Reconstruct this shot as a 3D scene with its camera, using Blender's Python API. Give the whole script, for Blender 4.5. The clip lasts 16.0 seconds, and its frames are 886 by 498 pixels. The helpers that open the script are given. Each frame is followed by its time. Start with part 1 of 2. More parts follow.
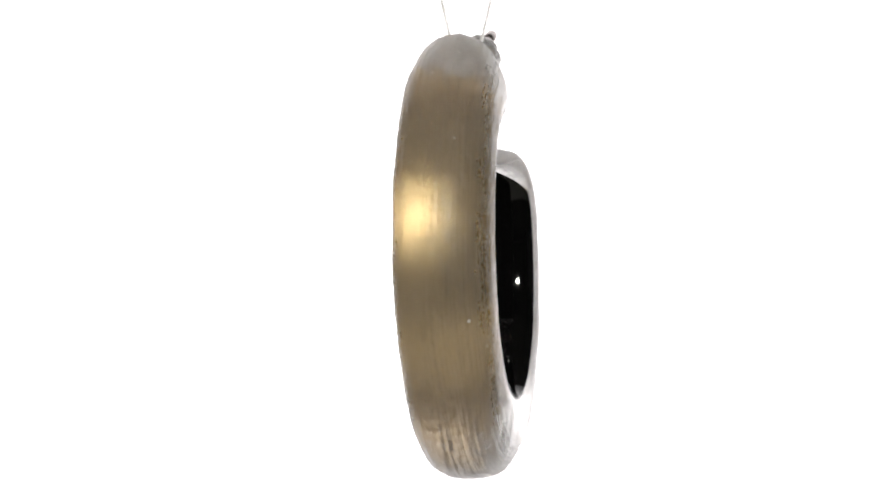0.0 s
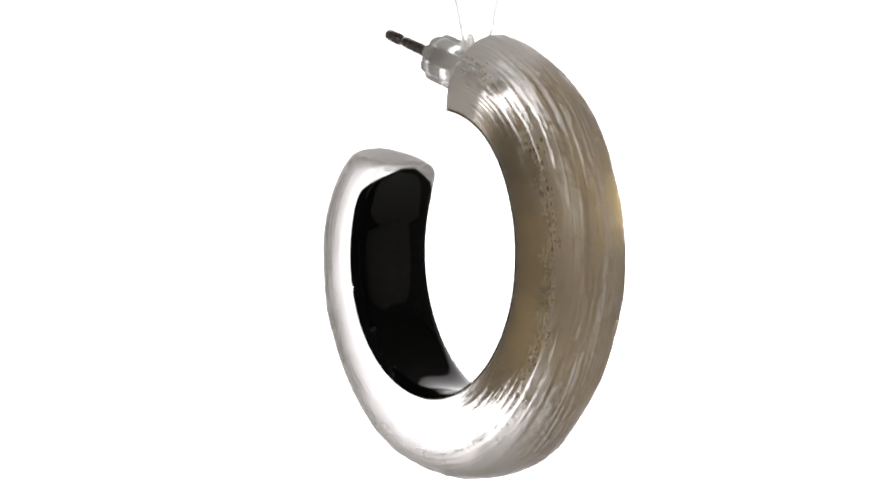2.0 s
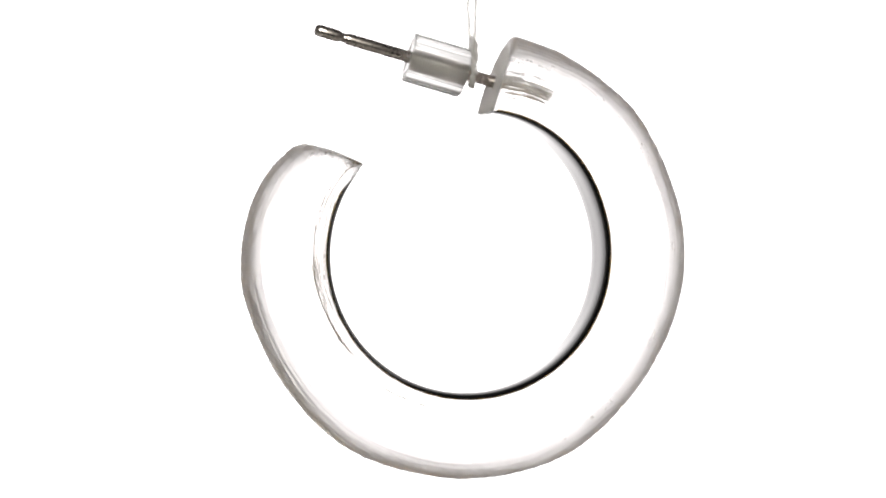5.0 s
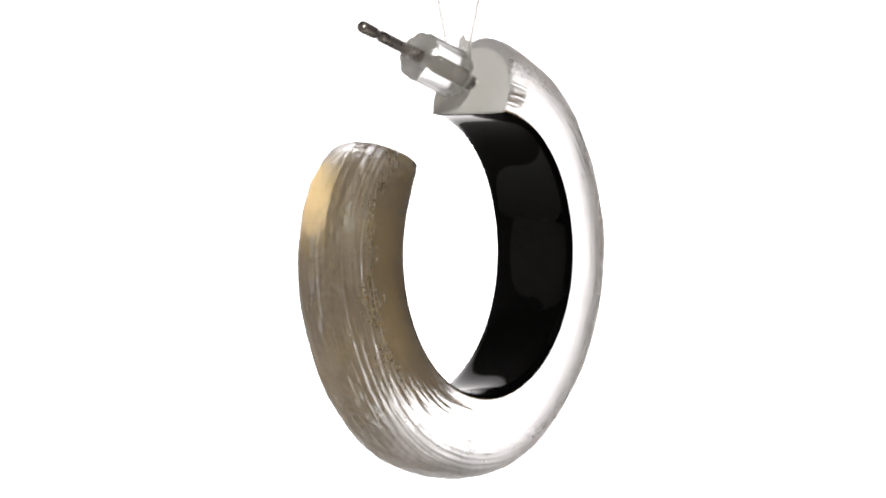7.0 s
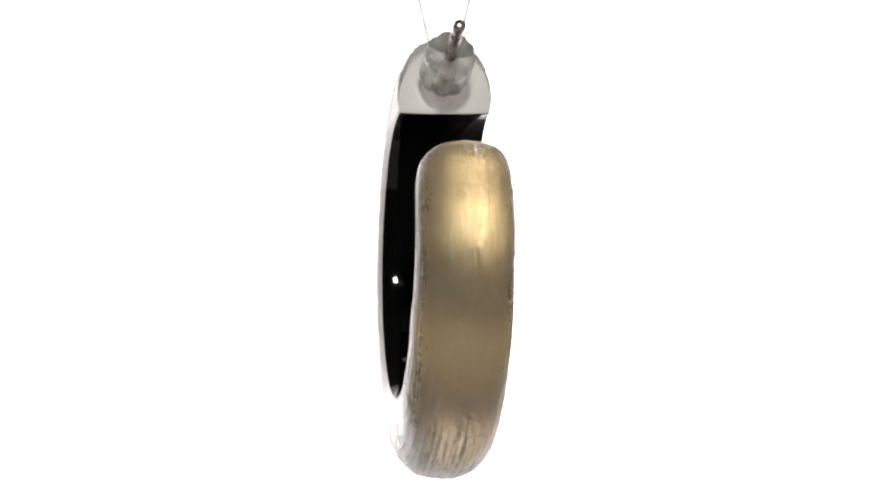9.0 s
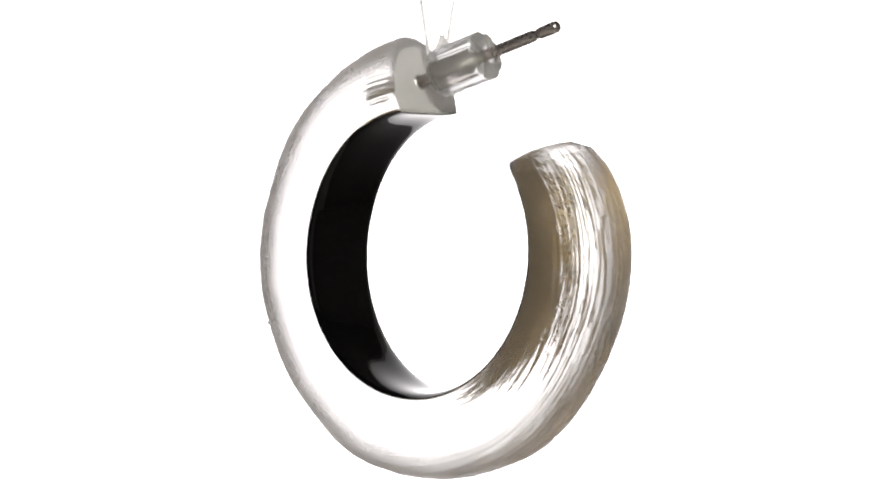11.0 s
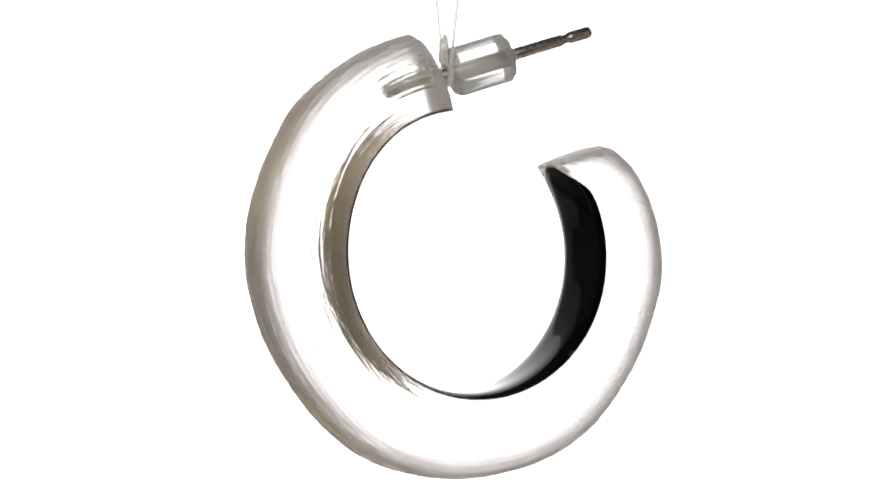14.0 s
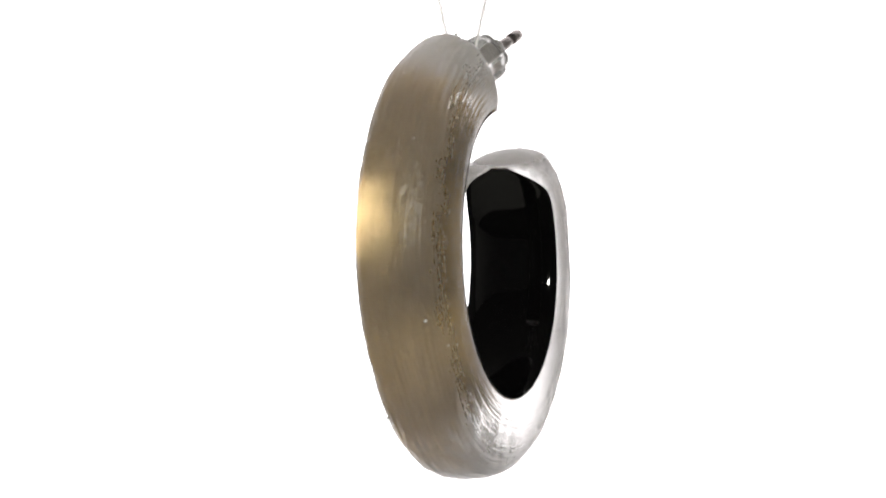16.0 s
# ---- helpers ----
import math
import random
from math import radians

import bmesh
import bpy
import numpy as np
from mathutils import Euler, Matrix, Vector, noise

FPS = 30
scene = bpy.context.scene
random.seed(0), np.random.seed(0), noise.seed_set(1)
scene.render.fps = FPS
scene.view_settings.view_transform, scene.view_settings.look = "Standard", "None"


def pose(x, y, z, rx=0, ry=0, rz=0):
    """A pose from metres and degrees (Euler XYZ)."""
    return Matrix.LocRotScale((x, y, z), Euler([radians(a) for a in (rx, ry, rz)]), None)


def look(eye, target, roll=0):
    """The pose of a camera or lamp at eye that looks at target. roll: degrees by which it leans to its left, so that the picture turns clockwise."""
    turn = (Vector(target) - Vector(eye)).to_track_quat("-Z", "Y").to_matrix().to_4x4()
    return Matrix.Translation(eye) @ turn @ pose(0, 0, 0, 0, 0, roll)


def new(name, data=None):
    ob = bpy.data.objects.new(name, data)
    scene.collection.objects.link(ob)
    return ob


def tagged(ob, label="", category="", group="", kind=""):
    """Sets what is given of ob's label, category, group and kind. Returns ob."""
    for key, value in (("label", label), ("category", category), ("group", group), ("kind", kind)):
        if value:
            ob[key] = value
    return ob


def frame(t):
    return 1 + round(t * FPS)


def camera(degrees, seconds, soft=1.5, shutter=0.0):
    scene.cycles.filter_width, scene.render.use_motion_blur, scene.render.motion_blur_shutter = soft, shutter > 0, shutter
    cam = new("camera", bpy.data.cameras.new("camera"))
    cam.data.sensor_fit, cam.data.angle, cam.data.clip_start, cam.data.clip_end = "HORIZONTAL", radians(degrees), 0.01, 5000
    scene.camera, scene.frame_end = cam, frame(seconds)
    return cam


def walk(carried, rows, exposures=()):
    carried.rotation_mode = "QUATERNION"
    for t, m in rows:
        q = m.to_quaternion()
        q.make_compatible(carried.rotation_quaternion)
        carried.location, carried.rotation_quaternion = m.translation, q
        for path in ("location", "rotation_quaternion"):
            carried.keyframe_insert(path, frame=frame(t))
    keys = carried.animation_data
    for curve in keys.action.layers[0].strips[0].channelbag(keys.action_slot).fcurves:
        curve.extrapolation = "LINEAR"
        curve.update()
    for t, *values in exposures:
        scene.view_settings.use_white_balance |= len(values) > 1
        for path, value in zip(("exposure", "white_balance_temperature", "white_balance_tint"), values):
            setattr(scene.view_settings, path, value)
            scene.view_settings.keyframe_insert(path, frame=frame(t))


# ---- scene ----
# ---- camera ----
PX = 4.1e-5            # metres in one unit of the earring's drawing
EYE_Z = 0.25           # height of the lens above the added floor
AXIS = (25.5 * PX, 0.0, EYE_Z)
FAR, BELOW = 16000 * PX, 214 * PX      # how far off the lens stands, and how far below the earring's middle
cam = camera(5.611, 16.0, soft=2.2)
still = look((0, -FAR, EYE_Z - BELOW), (0, 0, EYE_Z))
walk(cam, [(0.0, still), (16.0, still)])


def turn(t):
    """Degrees by which the hanging earring has spun at t seconds; 0 shows its side, with the post to the right."""
    s = t - 8.0
    return math.degrees(-1.8283 + 0.3779 * s + 1.877e-4 * s * s + 3.85e-5 * s ** 3)


# ---- world and light ----
world = bpy.data.worlds.new("studio")
world.use_nodes = True
world.node_tree.nodes["Background"].inputs[0].default_value = (1.0, 0.95, 0.93, 1)
world.node_tree.nodes["Background"].inputs[1].default_value = 0.05
scene.world = world
scene.view_settings.exposure = 0.0


def disc_lamp(name, size, watts, place, target, colour):
    data = bpy.data.lights.new(name, "AREA")
    data.shape, data.size, data.energy, data.color = "DISK", size, watts, colour
    ob = new(name, data)
    ob.matrix_world = look(place, target)
    return ob


LAMP_UP, LAMP_SIDE, LAMP_FAR = 21.0, 3.0, 0.55
lamp_place = (LAMP_FAR * math.sin(radians(LAMP_SIDE)),
              -LAMP_FAR * math.cos(radians(LAMP_UP)), EYE_Z + LAMP_FAR * math.sin(radians(LAMP_UP)))
disc_lamp("spot_lamp", 0.043, 2.2, lamp_place, AXIS, (0.985, 0.985, 0.87))


# ---- materials ----
def material(name):
    m = bpy.data.materials.new(name)
    m.use_nodes = True
    n = m.node_tree.nodes
    n.clear()
    out = n.new("ShaderNodeOutputMaterial")
    return m, n, m.node_tree.links, out


def textured(name, colour, rough, metal=0.0, scale=800.0, vary=0.15, bump=0.05, trans=0.0, ior=1.5, coords="Object", coat=0.0, stretch=(1, 1, 1)):
    m, n, l, out = material(name)
    b = n.new("ShaderNodeBsdfPrincipled")
    c = n.new("ShaderNodeTexCoord")
    mp = n.new("ShaderNodeMapping")
    mp.inputs["Scale"].default_value = stretch
    l.new(c.outputs[coords], mp.inputs[0])
    big, fine = n.new("ShaderNodeTexNoise"), n.new("ShaderNodeTexNoise")
    big.inputs["Scale"].default_value, fine.inputs["Scale"].default_value = scale * 0.2, scale
    for t in (big, fine):
        t.inputs["Detail"].default_value = 5
        l.new(mp.outputs[0], t.inputs[0])
    add = n.new("ShaderNodeMath")
    add.operation = "ADD"
    l.new(big.outputs[0], add.inputs[0])
    l.new(fine.outputs[0], add.inputs[1])
    ramp = n.new("ShaderNodeMapRange")
    ramp.inputs[1].default_value, ramp.inputs[2].default_value = 0.6, 1.4
    ramp.inputs[3].default_value, ramp.inputs[4].default_value = 1 - vary, 1 + vary
    l.new(add.outputs[0], ramp.inputs[0])
    mul = n.new("ShaderNodeVectorMath")
    mul.operation = "SCALE"
    mul.inputs[0].default_value = colour
    l.new(ramp.outputs[0], mul.inputs["Scale"])
    l.new(mul.outputs[0], b.inputs["Base Color"])
    r2 = n.new("ShaderNodeMapRange")
    r2.inputs[1].default_value, r2.inputs[2].default_value = 0.6, 1.4
    r2.inputs[3].default_value, r2.inputs[4].default_value = rough * 0.8, rough * 1.2
    l.new(add.outputs[0], r2.inputs[0])
    l.new(r2.outputs[0], b.inputs["Roughness"])
    b.inputs["Metallic"].default_value, b.inputs["IOR"].default_value = metal, ior
    b.inputs["Transmission Weight"].default_value, b.inputs["Coat Weight"].default_value = trans, coat
    bp = n.new("ShaderNodeBump")
    bp.inputs["Strength"].default_value, bp.inputs["Distance"].default_value = bump, 0.0001
    l.new(fine.outputs[0], bp.inputs["Height"])
    l.new(bp.outputs[0], b.inputs["Normal"])
    l.new(b.outputs[0], out.inputs[0])
    return m


def lucite_material(name, frosting, relief, face, rough, shine, post_frost=0.0, carved=(0.0, 0.0)):
    """Clear resin whose outside is frosted by carving strokes along the hoop and fine cuts across them, milkier towards
    the post. UV is in millimetres.
    Where the vertices are marked as carved, the two amounts of carved are added to its frosting and its roughness."""
    m, n, l, out = material(name)
    b = n.new("ShaderNodeBsdfPrincipled")
    b.inputs["Base Color"].default_value = (0.985, 0.975, 0.97, 1)
    b.inputs["Transmission Weight"].default_value, b.inputs["IOR"].default_value = 1.0, 1.49
    b.inputs["Specular IOR Level"].default_value = shine
    b.inputs["Specular Tint"].default_value = (2 * shine, 2 * shine, 2 * shine, 1)
    c = n.new("ShaderNodeTexCoord")
    heights = []
    for stretch, detail, weight in (((0.35, 5.5, 1), 2.0, 1.0), ((2.6, 2.4, 1), 1.0, 0.6)):
        mp, t = n.new("ShaderNodeMapping"), n.new("ShaderNodeTexNoise")
        mp.inputs["Scale"].default_value = stretch
        t.inputs["Scale"].default_value, t.inputs["Detail"].default_value = 1.0, detail
        l.new(c.outputs["UV"], mp.inputs[0])
        l.new(mp.outputs[0], t.inputs[0])
        k = n.new("ShaderNodeMath")
        k.operation = "MULTIPLY"
        k.inputs[1].default_value = weight
        l.new(t.outputs[0], k.inputs[0])
        heights.append(k.outputs[0])
    total = heights[0]
    for h in heights[1:]:
        a = n.new("ShaderNodeMath")
        l.new(total, a.inputs[0])
        l.new(h, a.inputs[1])
        total = a.outputs[0]
    r = n.new("ShaderNodeMapRange")
    r.inputs[1].default_value, r.inputs[2].default_value = 0.62, 0.98
    r.inputs[3].default_value, r.inputs[4].default_value = 0.86, 1.12
    l.new(total, r.inputs[0])
    mark, rougher, milkier = n.new("ShaderNodeAttribute"), n.new("ShaderNodeMath"), n.new("ShaderNodeMath")
    mark.attribute_name = "carved"
    for add, amount in ((milkier, carved[0]), (rougher, carved[1])):
        add.operation = "MULTIPLY_ADD"
        add.inputs[1].default_value = amount
        l.new(mark.outputs["Fac"], add.inputs[0])
    rougher.inputs[2].default_value = rough
    patchy = n.new("ShaderNodeMath")
    patchy.operation = "MULTIPLY"
    l.new(r.outputs[0], patchy.inputs[0])
    l.new(rougher.outputs[0], patchy.inputs[1])
    l.new(patchy.outputs[0], b.inputs["Roughness"])
    bp = n.new("ShaderNodeBump")
    bp.inputs["Strength"].default_value, bp.inputs["Distance"].default_value = relief, 0.00013
    l.new(total, bp.inputs["Height"])
    l.new(bp.outputs[0], b.inputs["Normal"])
    haze, soft, mix = n.new("ShaderNodeBsdfTranslucent"), n.new("ShaderNodeBsdfDiffuse"), n.new("ShaderNodeMixShader")
    haze.inputs[0].default_value = soft.inputs[0].default_value = (0.965, 0.94, 0.942, 1)
    mix.inputs[0].default_value = face
    l.new(haze.outputs[0], mix.inputs[1])
    l.new(soft.outputs[0], mix.inputs[2])
    frost = n.new("ShaderNodeMixShader")
    split, ragged, near = n.new("ShaderNodeSeparateXYZ"), n.new("ShaderNodeMath"), n.new("ShaderNodeMapRange")
    l.new(c.outputs["UV"], split.inputs[0])
    ragged.operation = "MULTIPLY_ADD"
    ragged.inputs[1].default_value = 5.0
    l.new(total, ragged.inputs[0])
    l.new(split.outputs[0], ragged.inputs[2])
    near.interpolation_type = "SMOOTHSTEP"
    near.inputs[1].default_value, near.inputs[2].default_value = 30.0, 38.0
    near.inputs[3].default_value, near.inputs[4].default_value = frosting + post_frost, frosting
    l.new(ragged.outputs[0], near.inputs[0])
    l.new(near.outputs[0], milkier.inputs[2])
    l.new(milkier.outputs[0], frost.inputs[0])
    l.new(b.outputs[0], frost.inputs[1])
    l.new(mix.outputs[0], frost.inputs[2])
    l.new(frost.outputs[0], out.inputs[0])
    return m


def clear_material(name, colour, rough, ior, milk):
    m, n, l, out = material(name)
    b, d, tr = n.new("ShaderNodeBsdfPrincipled"), n.new("ShaderNodeBsdfDiffuse"), n.new("ShaderNodeBsdfTranslucent")
    b.inputs["Base Color"].default_value = d.inputs[0].default_value = tr.inputs[0].default_value = colour
    b.inputs["Roughness"].default_value, b.inputs["IOR"].default_value = rough, ior
    b.inputs["Transmission Weight"].default_value = 1.0
    c, t, bp = n.new("ShaderNodeTexCoord"), n.new("ShaderNodeTexNoise"), n.new("ShaderNodeBump")
    t.inputs["Scale"].default_value, t.inputs["Detail"].default_value = 1500, 4
    bp.inputs["Strength"].default_value, bp.inputs["Distance"].default_value = 0.05, 0.0001
    l.new(c.outputs["Object"], t.inputs[0])
    l.new(t.outputs[0], bp.inputs["Height"])
    l.new(bp.outputs[0], b.inputs["Normal"])
    m1, m2 = n.new("ShaderNodeMixShader"), n.new("ShaderNodeMixShader")
    m1.inputs[0].default_value, m2.inputs[0].default_value = 0.35, milk
    l.new(tr.outputs[0], m1.inputs[1])
    l.new(d.outputs[0], m1.inputs[2])
    l.new(b.outputs[0], m2.inputs[1])
    l.new(m1.outputs[0], m2.inputs[2])
    l.new(m2.outputs[0], out.inputs[0])
    return m


def glow_material(name, colour, strength, spread):
    """A panel whose emission stands in for a lit backdrop, fading from its middle."""
    m, n, l, out = material(name)
    e, c, d = n.new("ShaderNodeEmission"), n.new("ShaderNodeTexCoord"), n.new("ShaderNodeVectorMath")
    d.operation = "DISTANCE"
    d.inputs[1].default_value = (0.0, 0.47, EYE_Z)
    l.new(c.outputs["Object"], d.inputs[0])
    k, r, g = (n.new("ShaderNodeMath") for _ in range(3))
    k.operation, r.operation, g.operation = "MULTIPLY", "EXPONENT", "MULTIPLY"
    k.inputs[1].default_value, g.inputs[1].default_value = -1 / spread, strength
    l.new(d.outputs["Value"], k.inputs[0])
    l.new(k.outputs[0], r.inputs[0])
    l.new(r.outputs[0], g.inputs[0])
    e.inputs[0].default_value = colour
    l.new(g.outputs[0], e.inputs[1])
    l.new(e.outputs[0], out.inputs[0])
    return m


LUCITE = lucite_material("carved_lucite", 0.11, 0.32, 0.08, 0.21, 0.28, 0.08, carved=(0.11, 0.12))
SAWN = lucite_material("sawn_lucite", 0.8, 0.3, 0.65, 0.4, 0.4)
GOLD = textured("gold_leaf", (0.57, 0.408, 0.205), 0.22, metal=1.0, scale=2.4, coords="UV", vary=0.1, bump=0.6)
BLACK = textured("black_lacquer", (0.0022, 0.0021, 0.0024), 0.05, scale=500, bump=0.004, ior=1.29)
STEEL = textured("polished_steel", (0.52, 0.465, 0.45), 0.28, metal=1.0, scale=3000, vary=0.1, bump=0.06)
GLUE = textured("steel_in_glue", (0.86, 0.83, 0.82), 0.35, metal=0.8, scale=2200, vary=0.3, bump=0.6)
SILICONE = clear_material("clear_silicone", (0.975, 0.97, 0.965, 1), 0.08, 1.38, 0.21)
NYLON = clear_material("clear_nylon", (0.98, 0.965, 0.96, 1), 0.2, 1.38, 0.58)
SATIN = textured("satin_steel", (0.74, 0.69, 0.66), 0.45, metal=1.0, scale=3000, vary=0.15, bump=0.1)
PANEL = glow_material("luminous_backdrop", (1.0, 0.967, 0.967, 1), 3.7, 0.26)
# cloth tones of the unseen surround, picked for what the hoop reflects
CLOTH = textured("pale_surround_cloth", (0.8, 0.785, 0.785), 0.9, scale=60, vary=0.05, bump=0.3)
DARK = textured("dark_room_cloth", (0.022, 0.021, 0.021), 0.9, scale=60, vary=0.15, bump=0.3)
DIM = textured("dim_surround_cloth", (0.1, 0.097, 0.097), 0.9, scale=60, vary=0.08, bump=0.3)
SHADE = textured("grey_cloth", (0.2, 0.192, 0.192), 0.9, scale=60, vary=0.08, bump=0.3)
BOUNCE = textured("pale_bounce", (0.85, 0.84, 0.8), 0.6, scale=60, vary=0.05, bump=0.2)


# ---- mesh helpers ----
def mesh_of(name, verts, faces, mat, uvs=None, smooth=True, crease=4.0):
    me = bpy.data.meshes.new(name)
    me.from_pydata(verts, [], faces)
    me.materials.append(mat)
    if uvs is not None:
        layer = me.uv_layers.new(name="UVMap")
        index = np.empty(len(me.loops), dtype=np.int32)
        me.loops.foreach_get("vertex_index", index)
        layer.data.foreach_set("uv", np.array(uvs, dtype=np.float32)[index].ravel())
    bm = bmesh.new()
    bm.from_mesh(me)
    bmesh.ops.recalc_face_normals(bm, faces=bm.faces)
    for e in bm.edges:
        if e.is_manifold and e.calc_face_angle(0.0) > crease:
            e.smooth = False
    bm.to_mesh(me)
    bm.free()
    for p in me.polygons:
        p.use_smooth = smooth
    return me


def part(name, me, parent, label=""):
    ob = new(name, me)
    ob.parent = parent
    return tagged(ob, label)


def loft(rings, closed_caps=True):
    """Faces between rings of equally many points, with a fan at either end."""
    m, faces = len(rings[0]), []
    verts = [v for ring in rings for v in ring]
    for i in range(len(rings) - 1):
        for j in range(m):
            a, b = i * m + j, i * m + (j + 1) % m
            faces.append((a, b, b + m, a + m))
    if closed_caps:
        for base in (0, (len(rings) - 1) * m):
            centre = sum((Vector(verts[base + j]) for j in range(m)), Vector()) / m
            verts.append(tuple(centre))
            c = len(verts) - 1
            faces += [(base + j, base + (j + 1) % m, c) for j in range(m)]
    return verts, faces


def between(table, x):
    xs, ys = zip(*table)
    return float(np.interp(x, xs, ys))


def eased(table, x):
    """The table's value at x, with the corners between its rows rounded."""
    return sum(between(table, x + d) for d in (-4, -2, 0, 2, 4)) / 5


# ---- added studio surround ----
# unseen floor, walls and ceiling, placed round the backdrop to shape the light
def slab(name, x0, x1, y0, y1, z0, z1, mat, label, category):
    v = [(x, y, z) for x in (x0, x1) for y in (y0, y1) for z in (z0, z1)]
    f = [(0, 1, 3, 2), (4, 6, 7, 5), (0, 4, 5, 1), (2, 3, 7, 6), (0, 2, 6, 4), (1, 5, 7, 3)]
    return tagged(new(name, mesh_of(name, v, f, mat, smooth=False)), label, category, kind="structure")


# pale strip added out of view, throws a low glow on the gold
slab("floor", -0.6, 0.6, -0.22, 0.06, -0.02, 0.0, BOUNCE, "unseen pale matt floor strip added under the earring to brighten its gold", "floor")
slab("floor_north", -0.6, 0.6, 0.06, 0.5, -0.02, 0.0, SHADE, "unseen grey floor added below the glowing backdrop", "floor")
slab("floor_south", -0.6, 0.6, -1.1, -0.22, -0.02, 0.0, DARK, "unseen dark floor added under the camera", "floor")
slab("backdrop", -0.31, 0.31, 0.46, 0.48, 0.0, 0.66, PANEL, "plain white glowing backdrop behind the earring", "backdrop")
slab("wall_north", -0.6, 0.6, 0.5, 0.54, -0.02, 0.72, CLOTH, "unseen pale cloth added behind the glowing backdrop", "wall")
# pale front halves brighten the gold; grey flags behind them darken grazing reflections
for side, x in (("west", -0.6), ("east", 0.6)):
    x0, x1 = min(x, x * 1.033), max(x, x * 1.033)
    slab("wall_" + side, x0, x1, -1.1, -0.12, -0.02, 0.72, CLOTH, "unseen pale side wall added to brighten the gold", "wall")
    slab("wall_" + side + "_flag", x0, x1, -0.12, 0.54, -0.02, 0.72, SHADE, "unseen grey flag added beside the glowing backdrop to darken reflections", "wall")
slab("wall_south", -0.6, 0.6, -1.12, -1.1, -0.02, 0.72, DARK, "unseen dark cloth wall added behind the camera", "wall")
slab("ceiling", -0.62, 0.62, -1.12, 0.54, 0.72, 0.74, DIM, "unseen dim ceiling added to keep the gold dark", "ceiling")

# ---- the hoop ----
CX, CZ, CY = -9.5, -11.0, -20.0      # the hoop's centre from the axis of its spin
START, END = 99.7, 400.8
OUTER = ((99.7, 382), (99.9, 389), (100.3, 395), (101, 399), (102, 400.5), (110, 401), (120, 400.5), (141, 403), (158, 400), (180, 403),
         (193, 400), (202, 398), (220, 394), (240, 401), (255, 399), (270, 396), (285, 394), (300, 398), (320, 391),
         (336, 388), (353, 394), (368, 389), (377, 382), (386, 371), (392.4, 356), (395, 342), (397.2, 316), (399, 292), (400.8, 262))
INNER = ((99, 255), (110, 258), (125, 260), (142, 257), (160, 252), (180, 250), (270, 250), (360, 250), (402, 251))
WIDE = ((99, 84), (130, 86), (180, 88), (330, 88), (360, 86), (380, 85), (388, 83), (394, 78), (398, 69), (400.8, 55))
SQUARE = ((99, 2.05), (125, 2.55), (380, 2.55), (401, 2.1))
CROWN = ((99.7, 2.3), (130, 4), (180, 3.5), (230, 6), (270, 8.5), (320, 9), (360, 10), (400, 12))    # how far the middle of the inner face stands proud of its edges


def outer_r(a):
    if a < 106 or a > 390:
        return between(OUTER, a)
    return eased(OUTER, a)


def hoop_point(a, r, u):
    return ((CX + r * math.cos(radians(a))) * PX, (CY + u + 0.018 * r * math.sin(radians(a))) * PX, (CZ + r * math.sin(radians(a))) * PX)


def shear(a, q):
    """The cut at the post's end leans a little from the radius."""
    return a + 2.7 * q * max(0.0, 1 - (a - START) / 25.0)


def stations():
    """Angles along the hoop, closer together at both ends."""
    a = [START, START + 0.2, START + 0.45, START + 0.8, START + 1.3, START + 2.0, START + 3.0, START + 4.5]
    a += list(np.linspace(START + 6, 388, 640))
    a += list(np.linspace(388.5, END, 36))
    return [float(v) for v in a]


def crown(a):
    return between(CROWN, a)


def base_r(a, u):
    return eased(INNER, a) + crown(a) * (min(1.05, abs(u) / 80) ** 4 - 1)


def wobble(a, w):
    """Unevenness of the hand carving, in units of the drawing."""
    p = Vector((math.cos(radians(a)) * 4, math.sin(radians(a)) * 4, w * 2))
    return 2.2 * noise.noise(p) + 0.9 * noise.noise(p * 3.1)


DOME = 260        # steps across the carved outside


def even_steps():
    """Angles that divide the dome's outline into equal lengths, with the length at each in millimetres."""
    f = np.linspace(0, math.pi, 4001)
    side, up = np.sign(np.cos(f)) * np.abs(np.cos(f)) ** 0.784, np.sin(f) ** 0.784
    run = np.concatenate(([0], np.cumsum(np.hypot(np.diff(side) * 86, np.diff(up) * 116))))
    even = np.linspace(0, run[-1], DOME + 1)
    return [(float(a), float(b) * PX * 1000) for a, b in zip(np.interp(even, run, f), even)]


STEPS = even_steps()


def carving(a, f, across):
    """Height of the tool marks: long strokes along the hoop, broken by short chatter across them."""
    along = radians(a) * 14.4
    drift = 1.1 * noise.noise(Vector((along * 0.09, across * 0.3, 5.1)))
    stroke = noise.noise(Vector((along * 0.075, across * 3.0 + drift, 1.7)))
    scratch = noise.noise(Vector((along * 0.2, across * 3.9 + drift, 8.3)))
    chatter = noise.noise(Vector((along * 2.2, across * 2.1, 3.9)))
    depth = 0.85 + 0.5 * noise.noise(Vector((along * 0.12, across * 0.25, 2.2)))
    return depth * ((3.0 - 1.5 * math.sin(f) ** 4) * (0.45 - abs(stroke)) + 0.8 * scratch + (0.2 + 0.5 * math.sin(f) + 0.5 * math.sin(f) ** 6) * chatter)


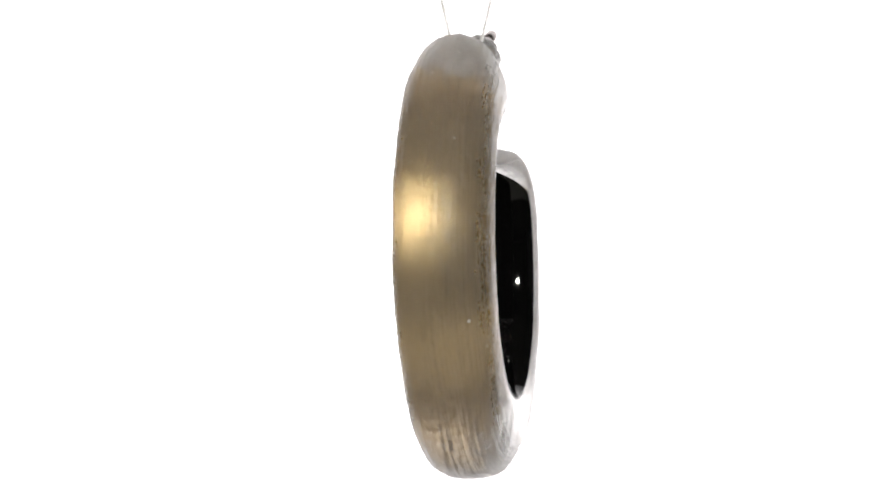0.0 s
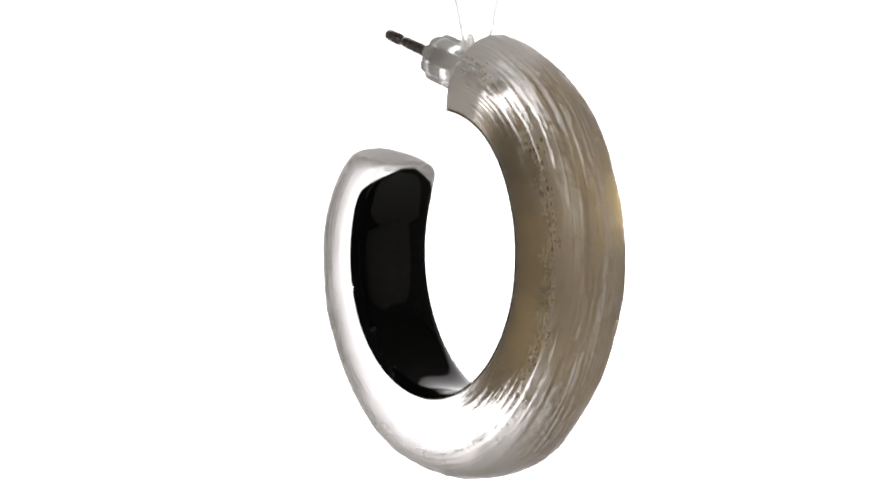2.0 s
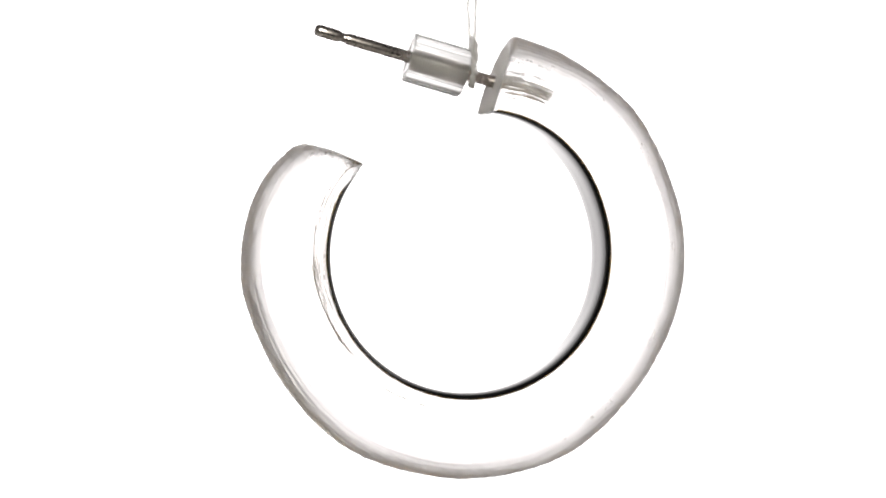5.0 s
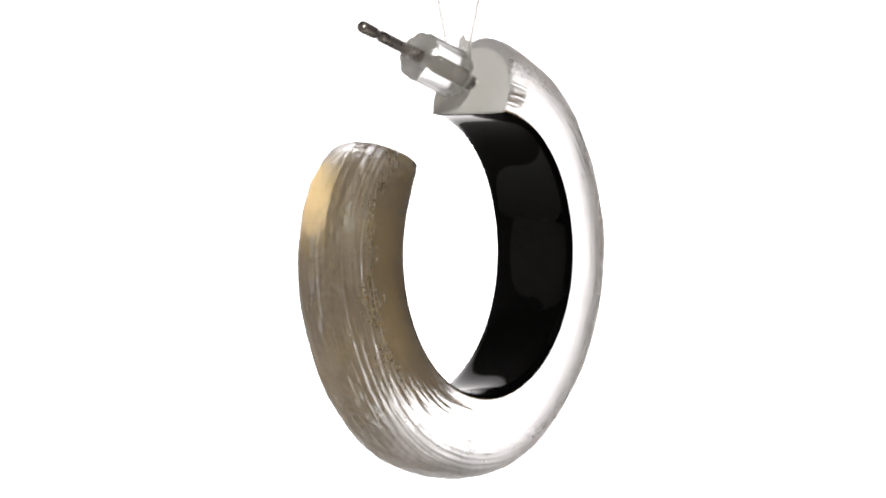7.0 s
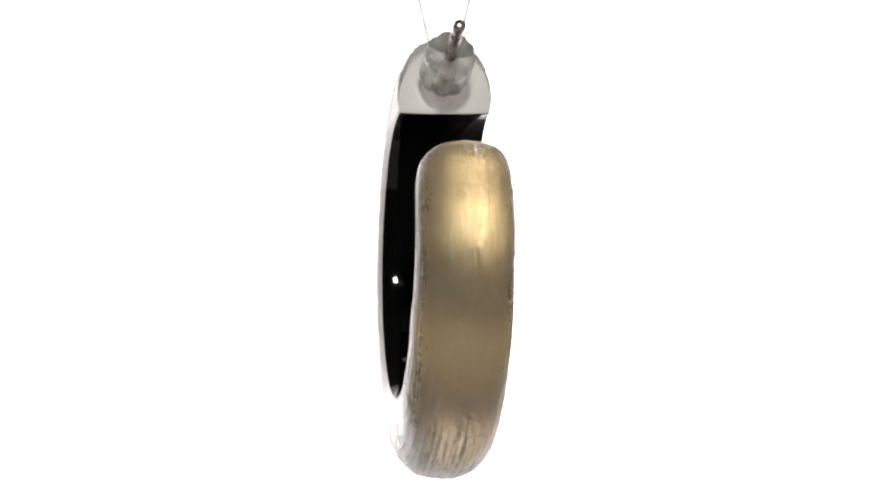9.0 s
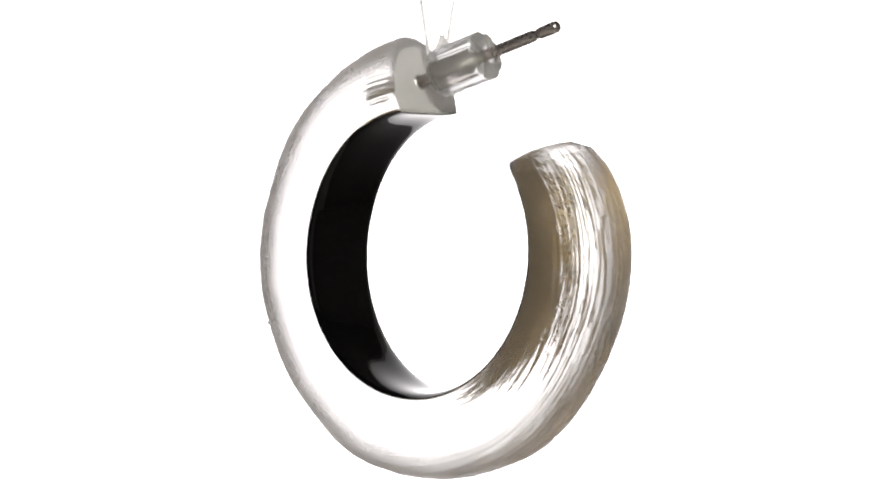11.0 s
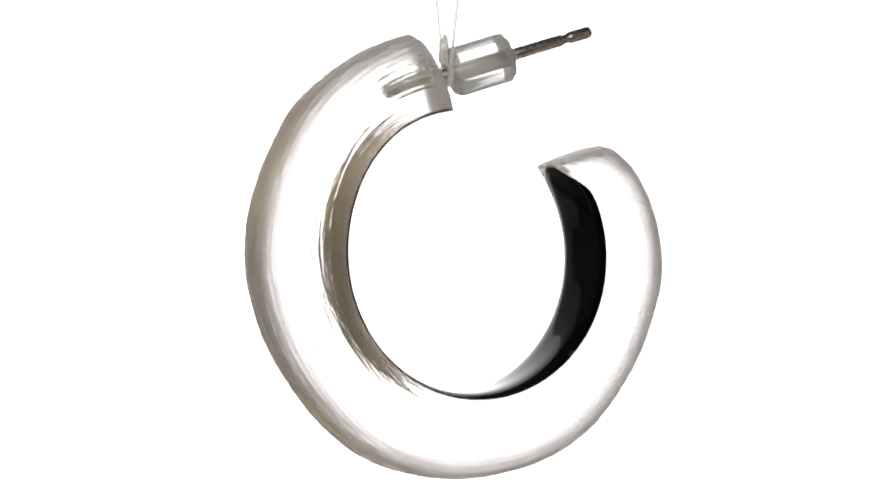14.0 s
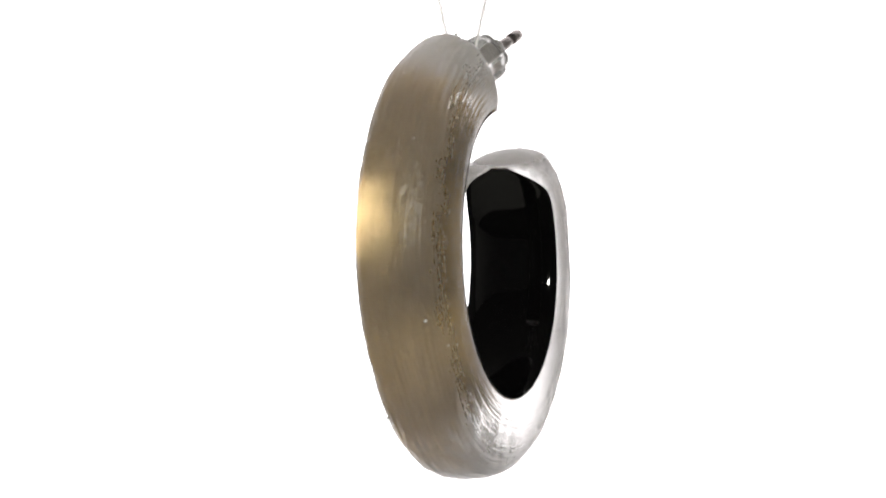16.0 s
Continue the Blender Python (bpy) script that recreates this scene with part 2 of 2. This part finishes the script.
def lucite_body():
    rings, uvs, marks = [], [], []
    for a in stations():
        w = between(WIDE, a)
        low = eased(INNER, a) - crown(a) + 2
        high = outer_r(a) - low
        # rim rounding of the flat cut
        trim = 1 - 0.03 * max(0.0, 1 - (a - START) / 0.8)
        fade = min(1.0, (a - START) / 3.0) * min(1.0, max(0.0, (END - a) / 4.0))
        ring = []
        for i in range(15):
            u = -0.94 * w + 1.88 * w * i / 14
            ring.append((a, base_r(a, u) + 2, u, 0.0, None))
        lift = 0.2 * high
        edge = base_r(a, 0.94 * w) + 2 - low
        for i in range(1, 4):
            f = i / 4
            ring.append((a, low + edge + (lift - edge) * f, w * (0.94 + 0.06 * math.sin(f * math.pi / 2)) * trim, f * 0.2, None))
        square = 2 / between(SQUARE, a)
        for f, across in STEPS:
            up, side = math.sin(f) ** square, math.copysign(abs(math.cos(f)) ** square, math.cos(f))
            ring.append((a, low + lift + 0.8 * high * up * trim, w * side * trim, 0.2 + 0.8 * up, (f, across)))
        for i in range(3, 0, -1):
            f = i / 4
            ring.append((a, low + edge + (lift - edge) * f, -w * (0.94 + 0.06 * math.sin(f * math.pi / 2)) * trim, f * 0.2, None))
        out, run = [], 0.0
        last = None
        for b, r, u, q, f in ring:
            if q > 0:
                d = wobble(b, u / 60) * min(1, q * 2)
                r += d * q
                u += d * (u / 90)
            mark = 0.0
            if f is not None:
                f, across = f
                ragged = min(across, STEPS[-1][1] - across) + 0.8 * noise.noise(Vector((radians(b) * 9, across * 0.5, 4.4)))
                mark = min(1.0, max(0.0, (ragged - 1.6) / 2.2))
                d = fade * carving(b, f, across) * (0.5 + 0.5 * min(1.0, max(0.0, math.sin(f) * 1.9 - 0.35)))
                r += d * math.sin(f)
                u += d * math.cos(f)
            p = hoop_point(shear(b, q), r, u)
            if last is not None:
                run += (Vector(p) - last).length * 1000
            last = Vector(p)
            out.append(p)
            uvs.append((radians(b) * 350 * PX * 1000, run))
            marks.append(mark)
        rings.append(out)
    verts, faces = loft(rings)
    uvs += [uvs[0], uvs[-1]]
    me = mesh_of("body", verts, faces, LUCITE, uvs)
    me.materials.append(SAWN)
    me.attributes.new("carved", "FLOAT", "POINT").data.foreach_set("value", np.array(marks + [0.0, 1.0], dtype=np.float32))
    m = len(rings[0])
    for p in me.polygons:
        if all(v < m or v == len(verts) - 2 for v in p.vertices):
            p.material_index, p.use_smooth = 1, False
    return me


def band(name, mat, rise, thick, share, first, last, n=220):
    """A thin crowned strip along the inside of the hoop."""
    rings, uvs = [], []
    for a in np.linspace(first, last, n):
        a = float(a)
        w = between(WIDE, a) * share * (1 - 0.72 * max(0.0, (a - last + 17) / 17) ** 2.3)
        ring = []
        for i in range(21):
            u = -w + 2 * w * i / 20
            e = abs(u) / w
            soft = 1.4 * max(0.0, (e - 0.86) / 0.14) ** 2 if rise <= 0 else 0.0
            ring.append(hoop_point(a, base_r(a, u) + rise + soft, u))
        for i in range(20, -1, -1):
            u = -w + 2 * w * i / 20
            ring.append(hoop_point(a, base_r(a, u) + rise + thick, u))
        rings.append(ring)
        uvs += [(radians(a) * 250 * PX * 1000, i * 0.35) for i in range(42)]
    verts, faces = loft(rings)
    uvs += [uvs[0], uvs[-1]]
    return mesh_of(name, verts, faces, mat, uvs, crease=0.7)


def rod(name, mat, stops, sides=28, lobes=0, depth=0.0, bore=0.0):
    """A turned rod along +x from (place, radius) stops in drawing units; lobes flute its outside."""
    rings = []
    for x, r in stops:
        ring = []
        for j in range(sides):
            f = 2 * math.pi * j / sides
            rr = r * (1 - depth * (0.5 + 0.5 * math.cos(lobes * f)) ** 3) if lobes and r > bore else r
            ring.append((x * PX, rr * math.cos(f) * PX, rr * math.sin(f) * PX))
        rings.append(ring)
    if bore:
        rings.append(rings[0])
        verts, faces = loft(rings, False)
    else:
        verts, faces = loft(rings)
    return mesh_of(name, verts, faces, mat)


# the post leans up at 16 degrees and a little to one side
POST_AT = pose(-64.5 * PX, -20.0 * PX, 298.0 * PX) @ pose(0, 0, 0, 0, -16.0, -1.1)


def dome_r(a, u):
    """The radius of the lucite's outside at a place across the hoop."""
    low = eased(INNER, a) - crown(a) + 2
    high = outer_r(a) - low
    k = between(SQUARE, a)
    side = min(0.999, abs(u) / between(WIDE, a))
    return low + high * (0.2 + 0.8 * (1 - side ** k) ** (1 / k))


def earring():
    top = new("hoop_earring")
    tagged(top, "frosted clear lucite hoop earring lined with gold and black lacquer", "earring")
    body = part("body", lucite_body(), top, "carved frosted clear lucite hoop")
    # small chips and specks left by the carving: angle along the hoop, place across it, size
    bm = bmesh.new()
    bmesh.ops.create_icosphere(bm, subdivisions=2, radius=1.0)
    for v in bm.verts:
        v.co *= 1 + 0.3 * noise.noise(v.co * 2.3)
    speck = bpy.data.meshes.new("speck")
    bm.to_mesh(speck)
    bm.free()
    speck.materials.append(SAWN)
    for a, u, size in ((198, -53, 3.2), (207, -76, 2.6), (232, 70, 3.4), (238, 74, 2.4), (212, 80, 2.2), (150, -30, 2.0), (128, 22, 2.2),
                       (118, -18, 2.4), (172, -60, 1.8), (250, -40, 2.4), (262, 30, 2.2), (372, 20, 2.0), (385, -12, 2.4)):
        ob = part("speck", speck, body)
        ob.matrix_local = Matrix.Translation(hoop_point(a, dome_r(a, u), u)) @ Matrix.Diagonal((size * PX, size * PX, size * PX, 1))
    part("lining", band("lining", GOLD, 6, 2, 0.90, START + 1.5, END - 1.0), top, "matt gold leaf under the lucite")
    part("inner_face", band("inner_face", BLACK, 0, 2.8, 0.955, START + 0.3, END - 0.25), top, "glossy black lacquered inner face")
    post = part("post", rod("post", STEEL, ((-6, 8), (-5, 11), (264, 11), (269, 10.5), (273, 8.6), (279, 8.6), (284, 10.5), (290, 11.2),
                                            (321, 11.2), (326, 9.8), (329, 5.5))), top, "polished steel post with a grooved tip")
    post.matrix_local = POST_AT
    stops = [(-112 + 4.5 * k, 15 * min(1.0, (0.3 + k) / 3.5) * (0.92 + 0.05 * math.sin(k * 2.4) + 0.08 * math.sin(k * 0.9))) for k in range(25)]
    jagged = rod("peg", GLUE, stops, sides=36)
    for v in jagged.vertices:
        k = 0.92 + 0.22 * noise.noise(v.co / PX * Vector((0.06, 0.13, 0.13)).length * 1.3)
        v.co.y, v.co.z = v.co.y * k, v.co.z * k
    peg = part("peg", jagged, top, "rough steel peg set in the lucite")
    peg.matrix_local = POST_AT
    return top


def earring_back():
    top = new("earring_back")
    tagged(top, "clear fluted plastic earring back pushed on the steel post", "earring back")
    stops = ((47, 12), (47, 32), (48, 42), (51, 45), (147, 45), (152, 45), (154, 43), (154, 32), (154, 12))
    barrel = part("barrel", rod("barrel", SILICONE, stops, sides=64, lobes=9, depth=0.075, bore=12.3), top)
    sleeve = part("sleeve", rod("sleeve", SATIN, ((49, 11.2), (49, 12.6), (152, 12.6), (152, 11.2)), bore=1), top, "dull steel sleeve inside the clear back")
    barrel.matrix_local = sleeve.matrix_local = POST_AT
    return top


def thread():
    """One clear line that runs down from the ceiling, round the post, and up again."""
    up = (0.72 - EYE_Z) / PX - 2
    x0, z0 = -30.0, 309.0
    path = []
    spread = (43 - 13) / 130.0
    for s in (-1, 1):
        leg = [(x0 + 1 * s, CY + s * (14 + spread * (z - z0)), z) for z in (z0 + 4, z0 + 40, z0 + 150, z0 + 400, up)]
        path.append(leg)
    arc = []
    for k in range(9):
        f = math.pi * k / 8
        arc.append((x0 + 1 - 2 * k / 8 * 1, CY + 14 * math.cos(f), z0 - 16 * math.sin(f)))
    line = list(reversed(path[1])) + arc + path[0]
    top = tagged(new("thread"), "clear nylon thread looped and knotted round the earring's post", "thread")
    part("strand", tube("strand", line, 3.3, NYLON), top)
    ring = []
    for k in range(41):
        f = 4 * math.pi * k / 40
        ring.append((x0 - 4 + 8 * k / 40, CY + (16 + 2 * math.sin(f * 0.7)) * math.cos(f), z0 - 1 + (19 + 2 * math.cos(f * 1.3)) * math.sin(f)))
    part("loop", tube("loop", ring, 3.6, NYLON), top, "turns of milky thread round the post")
    # the crumpled knot above the post
    bm = bmesh.new()
    bmesh.ops.create_icosphere(bm, subdivisions=4, radius=1.0)
    for v in bm.verts:
        d = 1 + 0.35 * noise.noise(v.co * 1.9) + 0.22 * noise.noise(v.co * 4.3)
        v.co = Vector((x0 + 8 * v.co.x * d, CY + 13 + 12 * v.co.y * d, 350 + 29 * v.co.z * d)) * PX
    me = bpy.data.meshes.new("knot")
    bm.to_mesh(me)
    bm.free()
    me.materials.append(NYLON)
    part("knot", me, top, "crumpled clear knot")
    return top


def tube(name, line, radius, mat, sides=10):
    pts = [Vector(p) for p in line]
    rings = []
    for i, p in enumerate(pts):
        d = (pts[min(i + 1, len(pts) - 1)] - pts[max(i - 1, 0)]).normalized()
        a = Vector((1, 0, 0))
        b = d.cross(a).normalized()
        a = b.cross(d).normalized()
        rings.append([tuple((p + radius * (a * math.cos(2 * math.pi * j / sides) + b * math.sin(2 * math.pi * j / sides))) * PX) for j in range(sides)])
    verts, faces = loft(rings)
    return mesh_of(name, verts, faces, mat)


HOOP = earring()
BACK = earring_back()
THREAD = thread()


def motions():
    rows = [(k * 0.25, pose(*AXIS, 0, 0, turn(k * 0.25))) for k in range(65)]
    for thing in (HOOP, BACK, THREAD):
        walk(thing, rows)


motions()
